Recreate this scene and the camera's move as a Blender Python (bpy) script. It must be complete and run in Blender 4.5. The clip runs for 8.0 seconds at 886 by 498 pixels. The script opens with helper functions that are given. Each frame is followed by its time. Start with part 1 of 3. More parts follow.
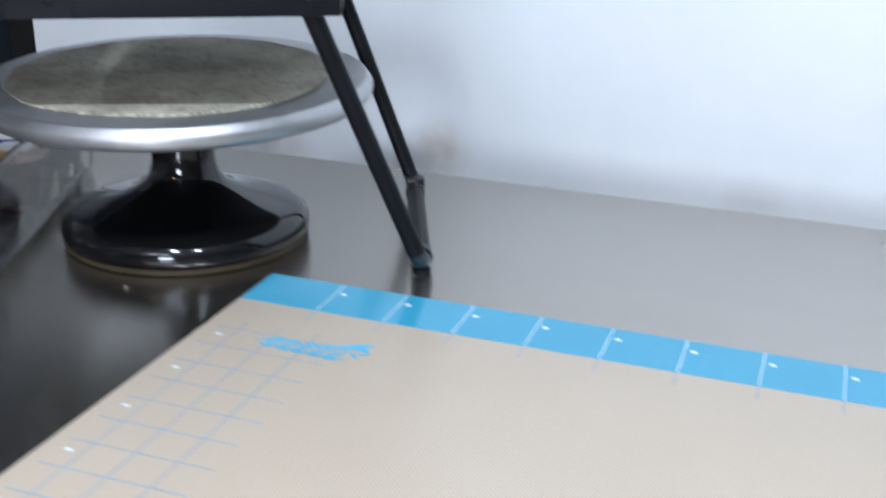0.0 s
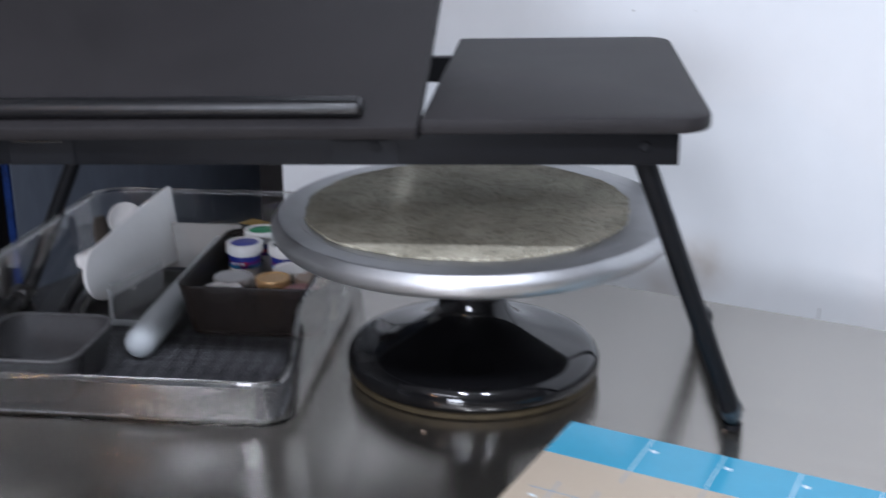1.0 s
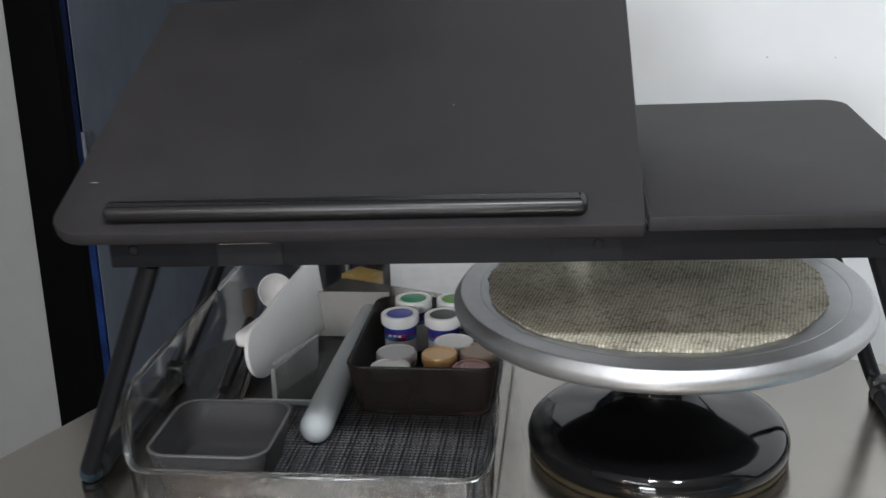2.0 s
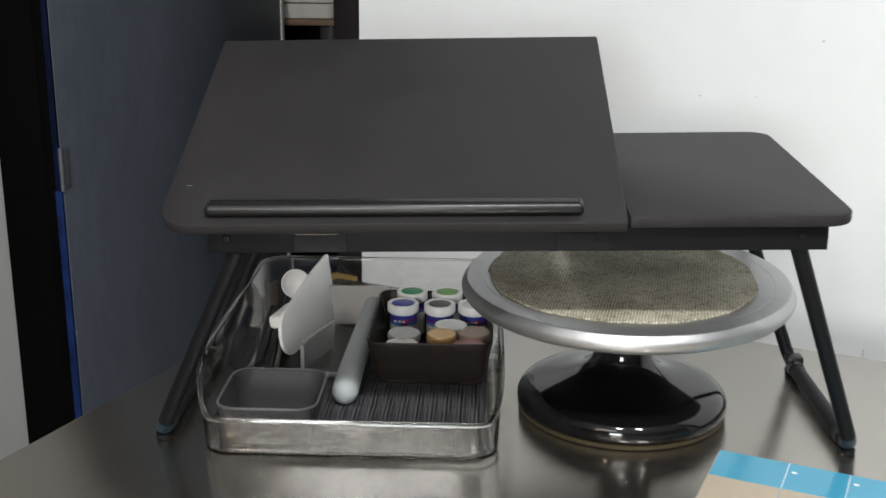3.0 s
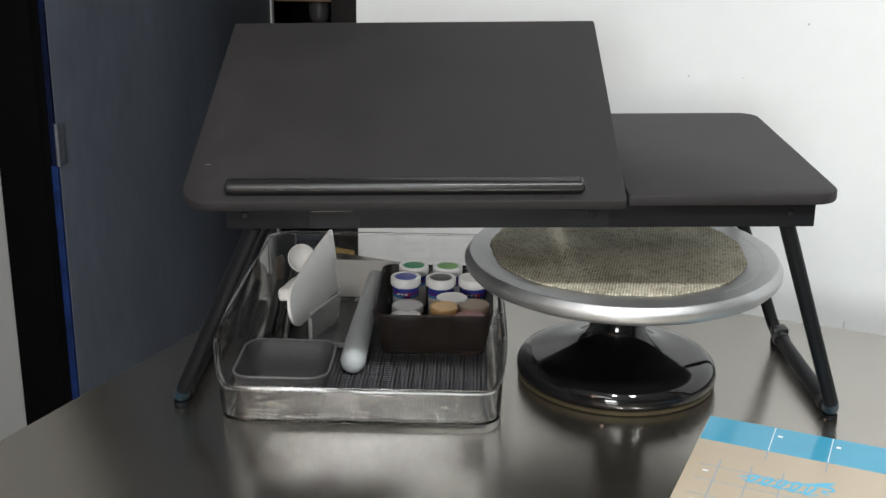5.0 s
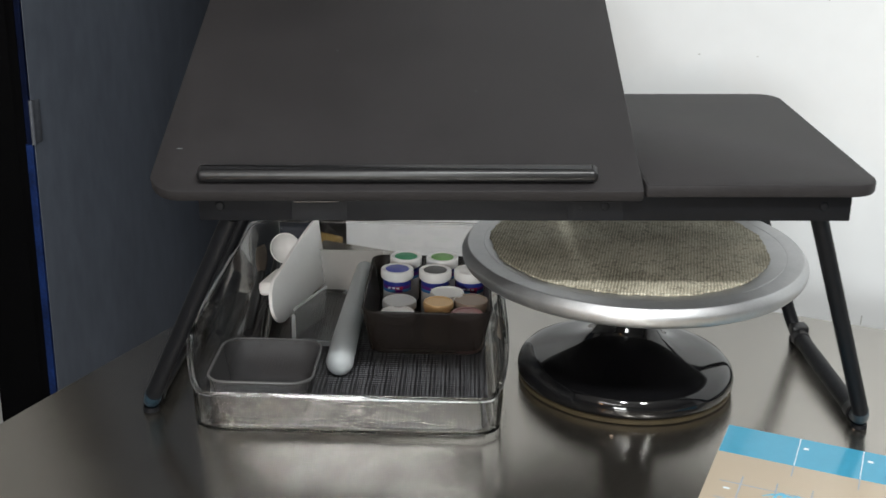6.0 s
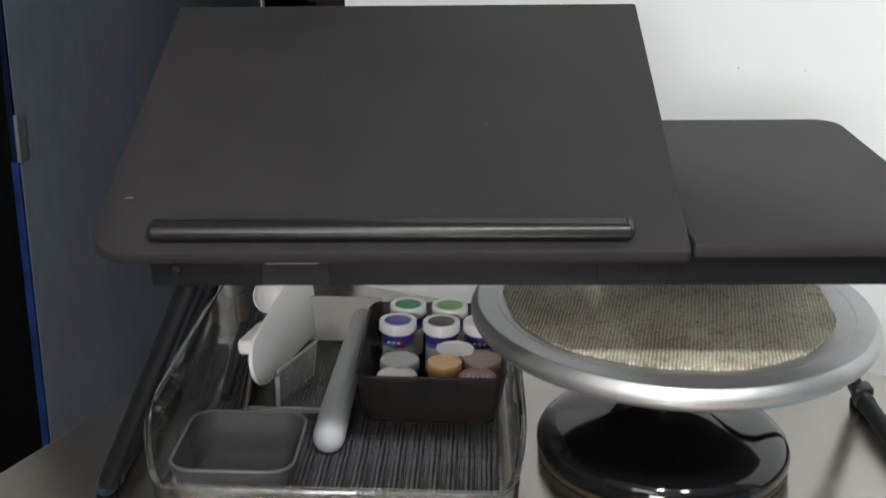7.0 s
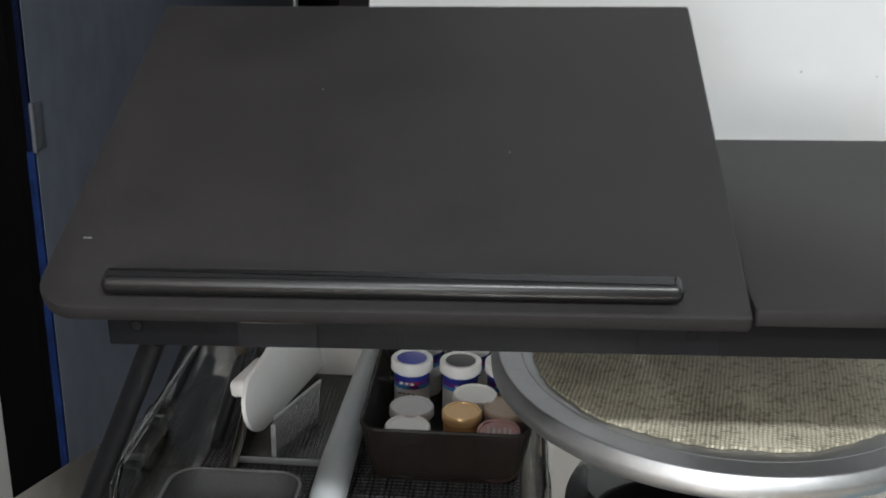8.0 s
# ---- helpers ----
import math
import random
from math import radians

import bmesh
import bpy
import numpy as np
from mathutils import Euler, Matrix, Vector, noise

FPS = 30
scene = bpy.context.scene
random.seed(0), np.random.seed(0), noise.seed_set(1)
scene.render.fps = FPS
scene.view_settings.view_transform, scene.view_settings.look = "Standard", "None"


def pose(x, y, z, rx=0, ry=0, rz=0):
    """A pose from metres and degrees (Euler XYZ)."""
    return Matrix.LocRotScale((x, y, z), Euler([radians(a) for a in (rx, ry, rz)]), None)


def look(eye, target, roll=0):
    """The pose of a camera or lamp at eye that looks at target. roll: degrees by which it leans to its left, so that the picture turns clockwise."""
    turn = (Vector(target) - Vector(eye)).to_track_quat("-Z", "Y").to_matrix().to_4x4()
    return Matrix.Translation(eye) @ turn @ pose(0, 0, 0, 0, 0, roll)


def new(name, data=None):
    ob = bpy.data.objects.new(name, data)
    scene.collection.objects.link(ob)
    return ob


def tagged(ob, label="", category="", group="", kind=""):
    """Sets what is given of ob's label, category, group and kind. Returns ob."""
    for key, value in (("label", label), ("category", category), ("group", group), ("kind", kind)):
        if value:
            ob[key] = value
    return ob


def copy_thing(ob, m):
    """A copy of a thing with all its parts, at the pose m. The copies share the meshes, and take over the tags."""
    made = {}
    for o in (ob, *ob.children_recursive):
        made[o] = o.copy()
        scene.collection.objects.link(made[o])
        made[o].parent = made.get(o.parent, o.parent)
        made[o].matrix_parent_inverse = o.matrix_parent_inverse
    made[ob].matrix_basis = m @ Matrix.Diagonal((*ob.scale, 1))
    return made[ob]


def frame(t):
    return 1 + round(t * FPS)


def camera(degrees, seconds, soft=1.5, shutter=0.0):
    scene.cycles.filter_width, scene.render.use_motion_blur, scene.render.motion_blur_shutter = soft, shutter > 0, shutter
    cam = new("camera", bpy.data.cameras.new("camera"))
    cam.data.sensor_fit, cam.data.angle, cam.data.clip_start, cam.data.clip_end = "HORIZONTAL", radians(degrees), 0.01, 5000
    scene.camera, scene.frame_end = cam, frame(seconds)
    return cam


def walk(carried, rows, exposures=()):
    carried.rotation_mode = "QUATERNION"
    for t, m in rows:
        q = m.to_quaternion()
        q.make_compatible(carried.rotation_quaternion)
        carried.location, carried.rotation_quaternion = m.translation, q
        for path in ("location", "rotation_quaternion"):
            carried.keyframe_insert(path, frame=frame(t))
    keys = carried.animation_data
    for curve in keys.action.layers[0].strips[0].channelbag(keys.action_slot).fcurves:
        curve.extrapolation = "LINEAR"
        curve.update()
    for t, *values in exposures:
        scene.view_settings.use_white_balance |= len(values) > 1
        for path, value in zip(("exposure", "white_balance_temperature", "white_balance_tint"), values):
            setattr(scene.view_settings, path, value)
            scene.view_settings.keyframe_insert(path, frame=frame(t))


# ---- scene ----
cam = camera(42.9, 8.0, soft=1.5, shutter=0.5)
PATH = [
    (0, (0.578, -0.791, 0.325), (0.692, 1.074, -0.387), 1.3),
    (0.2, (0.546, -0.781, 0.338), (0.651, 1.096, -0.345), 1.2),
    (0.5, (0.52, -0.765, 0.35), (0.527, 1.141, -0.257), 0.8),
    (1, (0.475, -0.733, 0.363), (0.295, 1.165, -0.242), 0.1),
    (1.2, (0.444, -0.714, 0.376), (0.235, 1.18, -0.232), -0.6),
    (1.5, (0.406, -0.682, 0.383), (0.15, 1.21, -0.213), -1.3),
    (1.6, (0.395, -0.675, 0.39), (0.139, 1.217, -0.207), -1.4),
    (2.8, (0.288, -0.877, 0.44), (0.196, 1.039, -0.126), -0.2),
    (3, (0.28, -0.917, 0.448), (0.218, 1.004, -0.105), 0.5),
    (3.5, (0.272, -0.983, 0.455), (0.237, 0.921, -0.156), 0.9),
    (4, (0.267, -0.992, 0.465), (0.217, 0.919, -0.123), 1.4),
    (5.5, (0.255, -0.926, 0.459), (0.242, 0.978, -0.152), 0.8),
    (6, (0.251, -0.872, 0.448), (0.245, 1.024, -0.186), 1.3),
    (6.5, (0.245, -0.801, 0.444), (0.219, 1.087, -0.213), 0.9),
    (7, (0.258, -0.716, 0.443), (0.223, 1.18, -0.193), 0.8),
    (7.5, (0.27, -0.645, 0.454), (0.209, 1.257, -0.159), 0.8),
    (8, (0.271, -0.593, 0.447), (0.164, 1.286, -0.228), 1.0),
]
walk(cam, [(t, look(eye, target, roll)) for t, eye, target, roll in PATH],
     exposures=[(0, -0.05, 5550, 11), (1.0, -0.15, 5800, 16), (1.6, -0.16, 6100, 13), (2.8, -0.03, 6620, 9), (6.5, -0.03, 6620, 9), (7.4, -0.08, 6550, 9), (8.0, -0.17, 6500, 9)])

# ---------------------------------------------------------------- world and light
world = bpy.data.worlds.new("world")
world.use_nodes = True
scene.world = world
wn = world.node_tree.nodes["Background"]
wn.inputs[0].default_value = (0.75, 0.85, 1.0, 1)
wn.inputs[1].default_value = 0.3


def area(name, eye, target, sx, sy, watts, colour):
    data = bpy.data.lights.new(name, "AREA")
    data.shape, data.size, data.size_y, data.energy, data.color = "RECTANGLE", sx, sy, watts, colour
    ob = new(name, data)
    ob.matrix_world = look(eye, target)
    return ob


for lamp_x in (0.25, 0.85):
    area("ceiling_lamp_light", (lamp_x, -1.22, 1.62), (lamp_x - 0.05, 0.0, 0.0), 0.16, 0.12, 19.3, (0.96, 0.985, 1.0))
# fill light added for the room, no known fixture
area("room_lamp_light", (-0.5, -2.3, 1.66), (-0.3, -2.0, 0.0), 1.1, 0.14, 16, (0.98, 0.985, 1.0))
area("far_bulb", (-1.40, -3.0, 1.42), (0.1, 0.0, 0.1), 0.10, 0.10, 5, (1.0, 0.50, 0.20))
# low fill added from the front to brighten the bin under the table
area("window_daylight", (-0.35, -3.90, 0.72), (0.2, 0.0, 0.1), 0.85, 0.75, 72, (0.95, 0.98, 1.0))


# ---------------------------------------------------------------- materials
def material(name, colour, rough=0.5, metal=0.0, vary=0.12, scale=30.0, bump=0.0, bump_scale=300.0, rough_vary=0.1,
             stretch=(1, 1, 1), coat=0.0, alpha=1.0, transmission=0.0, ior=1.45, spec=0.5, dust=0.0, groove=1.0):
    mat = bpy.data.materials.new(name)
    mat.use_nodes = True
    nt = mat.node_tree
    p = nt.nodes["Principled BSDF"]
    p.inputs["Metallic"].default_value = metal
    p.inputs["IOR"].default_value = ior
    p.inputs["Specular IOR Level"].default_value = spec
    p.inputs["Coat Weight"].default_value = coat
    p.inputs["Coat Roughness"].default_value = 0.05
    p.inputs["Transmission Weight"].default_value = transmission
    p.inputs["Alpha"].default_value = alpha
    tc = nt.nodes.new("ShaderNodeTexCoord")
    mp = nt.nodes.new("ShaderNodeMapping")
    mp.inputs["Scale"].default_value = stretch
    nt.links.new(tc.outputs["Object"], mp.inputs["Vector"])

    def noise_node(s, detail=4):
        n = nt.nodes.new("ShaderNodeTexNoise")
        n.inputs["Scale"].default_value = s
        n.inputs["Detail"].default_value = detail
        nt.links.new(mp.outputs["Vector"], n.inputs["Vector"])
        return n

    big, fine = noise_node(scale), noise_node(scale * 9, 6)
    mix = nt.nodes.new("ShaderNodeMix")
    mix.data_type = "FLOAT"
    mix.inputs[0].default_value = 0.4
    nt.links.new(big.outputs[0], mix.inputs[2])
    nt.links.new(fine.outputs[0], mix.inputs[3])
    ramp = nt.nodes.new("ShaderNodeValToRGB")
    ramp.color_ramp.elements[0].position, ramp.color_ramp.elements[1].position = 0.3, 0.7
    lo = [max(0, c * (1 - vary)) for c in colour[:3]]
    hi = [min(1, c * (1 + vary) + dust) for c in colour[:3]]
    ramp.color_ramp.elements[0].color = (*lo, 1)
    ramp.color_ramp.elements[1].color = (*hi, 1)
    nt.links.new(mix.outputs[0], ramp.inputs[0])
    nt.links.new(ramp.outputs[0], p.inputs["Base Color"])
    rr = nt.nodes.new("ShaderNodeMapRange")
    rr.inputs[3].default_value, rr.inputs[4].default_value = max(0, rough * (1 - rough_vary)), min(1, rough * (1 + rough_vary))
    nt.links.new(mix.outputs[0], rr.inputs[0])
    nt.links.new(rr.outputs[0], p.inputs["Roughness"])
    if bump:
        bn = noise_node(bump_scale, 3)
        if groove > 1:
            gm = nt.nodes.new("ShaderNodeMapping")
            gm.inputs["Scale"].default_value = (stretch[0], stretch[1] * groove, stretch[2])
            nt.links.new(tc.outputs["Object"], gm.inputs["Vector"])
            nt.links.new(gm.outputs["Vector"], bn.inputs["Vector"])
        b = nt.nodes.new("ShaderNodeBump")
        b.inputs["Strength"].default_value = bump
        b.inputs["Distance"].default_value = 0.001
        nt.links.new(bn.outputs[0], b.inputs["Height"])
        nt.links.new(b.outputs[0], p.inputs["Normal"])
    return mat


STEEL = material("brushed_steel", (0.68, 0.65, 0.60), 0.17, 1.0, 0.06, 5, 0.05, 30, 0.3, stretch=(1, 9, 1), groove=9.0)
# the brushing runs along the worktop, so reflections stretch across it
STEEL.node_tree.nodes["Principled BSDF"].inputs["Anisotropic"].default_value = 0.7
across = STEEL.node_tree.nodes.new("ShaderNodeCombineXYZ")
across.inputs[0].default_value, across.inputs[1].default_value = 0.386, 0.923
STEEL.node_tree.links.new(across.outputs[0], STEEL.node_tree.nodes["Principled BSDF"].inputs["Tangent"])
# fine scratches scatter a part of the light
scratched = STEEL.node_tree.nodes.new("ShaderNodeBsdfAnisotropic")
scratched.inputs["Color"].default_value, scratched.inputs["Roughness"].default_value = (0.29, 0.265, 0.23, 1), 0.46
worn_mix = STEEL.node_tree.nodes.new("ShaderNodeMixShader")
worn_mix.inputs[0].default_value = 0.37
STEEL.node_tree.links.new(STEEL.node_tree.nodes["Principled BSDF"].outputs[0], worn_mix.inputs[1])
STEEL.node_tree.links.new(scratched.outputs[0], worn_mix.inputs[2])
STEEL.node_tree.links.new(worn_mix.outputs[0], STEEL.node_tree.nodes["Material Output"].inputs["Surface"])
WALL = material("white_wall_paint", (0.745, 0.765, 0.775), 0.6, 0, 0.03, 3, 0.15, 90)
def smudge(mat, spots):
    """Soft brown smudges at given places of the wall (along, up, radius, depth)."""
    nt = mat.node_tree
    p = nt.nodes["Principled BSDF"]
    src = p.inputs["Base Color"].links[0].from_socket
    tc = nt.nodes.new("ShaderNodeTexCoord")
    nz = nt.nodes.new("ShaderNodeTexNoise")
    nz.inputs["Scale"].default_value = 30
    nt.links.new(tc.outputs["Object"], nz.inputs["Vector"])
    for u, z, r, depth in spots:
        dist = nt.nodes.new("ShaderNodeVectorMath")
        dist.operation = "DISTANCE"
        dist.inputs[1].default_value = (u, 0, z)
        nt.links.new(tc.outputs["Object"], dist.inputs[0])
        mr = nt.nodes.new("ShaderNodeMapRange")
        mr.interpolation_type = "SMOOTHSTEP"
        mr.inputs[1].default_value, mr.inputs[2].default_value, mr.inputs[3].default_value, mr.inputs[4].default_value = 0, r, depth, 0
        nt.links.new(dist.outputs["Value"], mr.inputs[0])
        mul = nt.nodes.new("ShaderNodeMath")
        mul.operation = "MULTIPLY"
        nt.links.new(mr.outputs[0], mul.inputs[0])
        nt.links.new(nz.outputs[0], mul.inputs[1])
        mx = nt.nodes.new("ShaderNodeMix")
        mx.data_type = "RGBA"
        mx.inputs[7].default_value = (0.42, 0.36, 0.29, 1)
        nt.links.new(mul.outputs[0], mx.inputs[0])
        nt.links.new(src, mx.inputs[6])
        src = mx.outputs[2]
    nt.links.new(src, p.inputs["Base Color"])


smudge(WALL, ((0.645, -0.045, 0.055, 1.1), (0.42, -0.085, 0.06, 0.9), (0.60, -0.085, 0.04, 0.7), (1.02, -0.06, 0.05, 0.5)))
CEIL = material("ceiling_paint", (0.72, 0.71, 0.69), 0.8, 0, 0.04, 3)
ROOM = material("far_room_paint", (0.52, 0.52, 0.51), 0.8, 0, 0.08, 2)
FLOOR = material("floor_tile", (0.30, 0.29, 0.28), 0.4, 0, 0.15, 4)
DOOR = material("blue_grey_metal_paint", (0.098, 0.113, 0.140), 0.5, 0, 0.25, 4, 0.1, 60, 0.2, stretch=(1, 1, 0.35))
BLUE_EDGE = material("blue_gloss_paint", (0.006, 0.020, 0.090), 0.5, 0, 0.7, 14, spec=0.2)
WORN_EDGE = material("dark_blue_paint", (0.0025, 0.006, 0.026), 0.55, 0, 0.7, 14, spec=0.15)
# black paint of the door; in the passage it stands in for missing light
BLACK = material("black_paint_and_dark", (0.0022, 0.0022, 0.0025), 0.75, 0, 0.3, 10, spec=0.05)
JAMB = material("dark_brown_black_paint", (0.009, 0.008, 0.008), 0.6, 0, 0.3, 10, spec=0.2)
NWALL = material("grey_white_wall_paint", (0.27, 0.27, 0.265), 0.7, 0, 0.05, 3)
HINGE = material("worn_hinge_metal", (0.115, 0.125, 0.145), 0.6, 0.1, 0.3, 60)
BOARD = material("charcoal_laminate", (0.0178, 0.0163, 0.0171), 0.55, 0, 0.16, 16, 0.3, 1400, 0.12, dust=0.002, spec=0.24)
TUBE = material("black_powder_coat", (0.006, 0.0065, 0.008), 0.45, 0, 0.15, 60, 0.2, 900, spec=0.18)
PLASTIC = material("black_plastic", (0.010, 0.010, 0.011), 0.36, 0, 0.2, 60, spec=0.4)
STOP = material("black_rubber_stop", (0.009, 0.009, 0.010), 0.31, 0, 0.1, 60, spec=0.5)
WOODEN = material("brown_shelf_wood", (0.16, 0.10, 0.06), 0.6, 0, 0.3, 12, stretch=(1, 8, 8))
DULL = material("dull_beige_plastic", (0.55, 0.53, 0.50), 0.6, 0, 0.1, 20)
DUST = material("grey_dust", (0.14, 0.145, 0.15), 0.9, 0, 0.2, 200, spec=0.1)
FAINT = material("faint_grey_mark", (0.45, 0.45, 0.44), 0.8, 0, 0.2, 200, spec=0.2)
SCUFF = material("blue_scuffed_coat", (0.012, 0.032, 0.050), 0.35, 0, 0.5, 120)
ALU = material("turned_aluminium", (0.45, 0.457, 0.465), 0.46, 1.0, 0.10, 40, 0.05, 300, 0.15)
ENAMEL = material("black_enamel", (0.004, 0.004, 0.0045), 0.07, 0, 0.2, 12, coat=0.15, rough_vary=0.3)
RUST = material("bare_cast_rim", (0.050, 0.038, 0.019), 0.55, 0.4, 0.4, 60, 0.3, 300)
BLUE = material("blue_silicone", (0.055, 0.30, 0.455), 0.15, 0, 0.05, 20, 0.03, 1500, spec=0.6)
INK = material("white_print", (0.66, 0.74, 0.79), 0.4, 0, 0.03, 40)
GRIDINK = material("blue_grey_print", (0.27, 0.34, 0.43), 0.45, 0, 0.15, 200)
LOGO = material("blue_print", (0.10, 0.42, 0.62), 0.4, 0, 0.08, 60)
WHITEPL = material("white_plastic", (0.80, 0.795, 0.78), 0.38, 0, 0.03, 30)
PIN = material("translucent_white_plastic", (0.50, 0.53, 0.54), 0.6, 0, 0.04, 20, transmission=0.35)
PIN.node_tree.nodes["Principled BSDF"].inputs["Subsurface Weight"].default_value = 0.9
PIN.node_tree.nodes["Principled BSDF"].inputs["Subsurface Radius"].default_value = (1.0, 1.0, 1.0)
PIN.node_tree.nodes["Principled BSDF"].inputs["Subsurface Scale"].default_value = 0.02
SMOKE = material("smoked_brown_plastic", (0.016, 0.012, 0.010), 0.46, 0, 0.2, 20, alpha=0.76, spec=0.3)
SMOKEGREY = material("smoked_grey_plastic", (0.040, 0.039, 0.040), 0.5, 0, 0.05, 20, alpha=0.74, spec=0.35)
CUPRIM = material("grey_plastic_rim", (0.062, 0.061, 0.061), 0.4, 0, 0.05, 20)
FROST = material("frosted_grey_plastic", (0.42, 0.405, 0.38), 0.45, 0, 0.05, 20, alpha=0.72)
GREYDISC = material("clear_base_plastic", (0.06, 0.06, 0.06), 0.06, 0, 0.05, 20, alpha=0.45)
SILVER = material("silver_lid", (0.50, 0.50, 0.50), 0.5, 0.2, 0.06, 60)
GOLD = material("gold_pot", (0.55, 0.28, 0.09), 0.3, 0.6, 0.1, 60)
GOLDTOP = material("gold_lid", (0.62, 0.40, 0.19), 0.4, 0.4, 0.08, 60)
TAN = material("tan_pot", (0.34, 0.26, 0.20), 0.45, 0.1, 0.1, 60)
PURPLE = material("purple_label", (0.12, 0.02, 0.20), 0.4, 0, 0.2, 300)
PINK = material("pink_pot", (0.40, 0.21, 0.21), 0.45, 0.1, 0.25, 90)
CLEARPOT = material("clear_pot_plastic", (0.4, 0.4, 0.4), 0.2, 0, 0.05, 30, alpha=0.5)
GREEN = material("green_lid_disc", (0.035, 0.26, 0.12), 0.5, 0, 0.06, 90)
LIME = material("leaf_green_lid_disc", (0.17, 0.38, 0.11), 0.5, 0, 0.06, 90)
VIOLET = material("blue_violet_lid_disc", (0.075, 0.085, 0.34), 0.5, 0, 0.06, 90)
GREY = material("dark_grey_lid_disc", (0.07, 0.07, 0.07), 0.5, 0, 0.06, 90)
LBLUE = material("dark_blue_label", (0.02, 0.035, 0.24), 0.4, 0, 0.2, 200)
LRED = material("magenta_label", (0.33, 0.02, 0.07), 0.4, 0, 0.25, 300)
LCYAN = material("cyan_label", (0.04, 0.22, 0.45), 0.4, 0, 0.2, 300)
SPOON = material("spoon_steel", (0.26, 0.25, 0.24), 0.25, 1.0, 0.1, 60)
AMBER = material("smoky_brown_plastic_end", (0.09, 0.075, 0.062), 0.3, 0, 0.1, 30, alpha=0.85)
NAVY = material("dark_navy_card", (0.008, 0.011, 0.030), 0.5, 0, 0.2, 30)
YELLOW = material("yellow_card", (0.17, 0.11, 0.03), 0.6, 0, 0.15, 40)
GLASSY = material("pale_glass", (0.10, 0.095, 0.095), 0.2, 0, 0.1, 30, alpha=0.4)


def clear_plastic(name, tint=(0.96, 0.97, 0.97), rough=0.03, haze=0.05, wave=9):
    """Thin clear acrylic: mostly see-through, with a real gloss that grows at grazing angles."""
    mat = bpy.data.materials.new(name)
    mat.use_nodes = True
    nt = mat.node_tree
    nt.nodes.remove(nt.nodes["Principled BSDF"])
    out = nt.nodes["Material Output"]
    tr, gl = nt.nodes.new("ShaderNodeBsdfTransparent"), nt.nodes.new("ShaderNodeBsdfGlossy")
    mix, fr = nt.nodes.new("ShaderNodeMixShader"), nt.nodes.new("ShaderNodeFresnel")
    tr.inputs[0].default_value = (*tint, 1)
    gl.inputs["Roughness"].default_value = rough
    fr.inputs["IOR"].default_value = 1.49
    nz, b = nt.nodes.new("ShaderNodeTexNoise"), nt.nodes.new("ShaderNodeBump")
    nz.inputs["Scale"].default_value = wave
    b.inputs["Strength"].default_value, b.inputs["Distance"].default_value = 0.3, 0.0012
    nt.links.new(nz.outputs[0], b.inputs["Height"])
    nt.links.new(b.outputs[0], gl.inputs["Normal"])
    nt.links.new(fr.outputs[0], mix.inputs[0])
    df, hazed, hz = nt.nodes.new("ShaderNodeBsdfDiffuse"), nt.nodes.new("ShaderNodeMixShader"), nt.nodes.new("ShaderNodeMapRange")
    df.inputs[0].default_value = (0.8, 0.8, 0.8, 1)
    hz.inputs[1].default_value, hz.inputs[2].default_value, hz.inputs[3].default_value, hz.inputs[4].default_value = 0.3, 0.7, haze * 0.5, haze * 1.5
    nt.links.new(nz.outputs[0], hz.inputs[0])
    nt.links.new(hz.outputs[0], hazed.inputs[0])
    nt.links.new(tr.outputs[0], hazed.inputs[1])
    nt.links.new(df.outputs[0], hazed.inputs[2])
    nt.links.new(hazed.outputs[0], mix.inputs[1])
    nt.links.new(gl.outputs[0], mix.inputs[2])
    nt.links.new(mix.outputs[0], out.inputs["Surface"])
    return mat


CLEAR = material("clear_acrylic", (0.98, 0.985, 0.985), 0.03, 0, 0.01, 12, 0.12, 14, 0.3, transmission=1.0, ior=1.49)
SHEET = material("clear_scraper_plastic", (0.62, 0.62, 0.61), 0.25, 0, 0.04, 20, alpha=0.25)
# grey tint and slight haze paint in the reflected sheen of the bin's front
FRONT_SHEEN = clear_plastic("front_sheen_plastic", (0.55, 0.55, 0.56), 0.10, 0.008, 2.0)


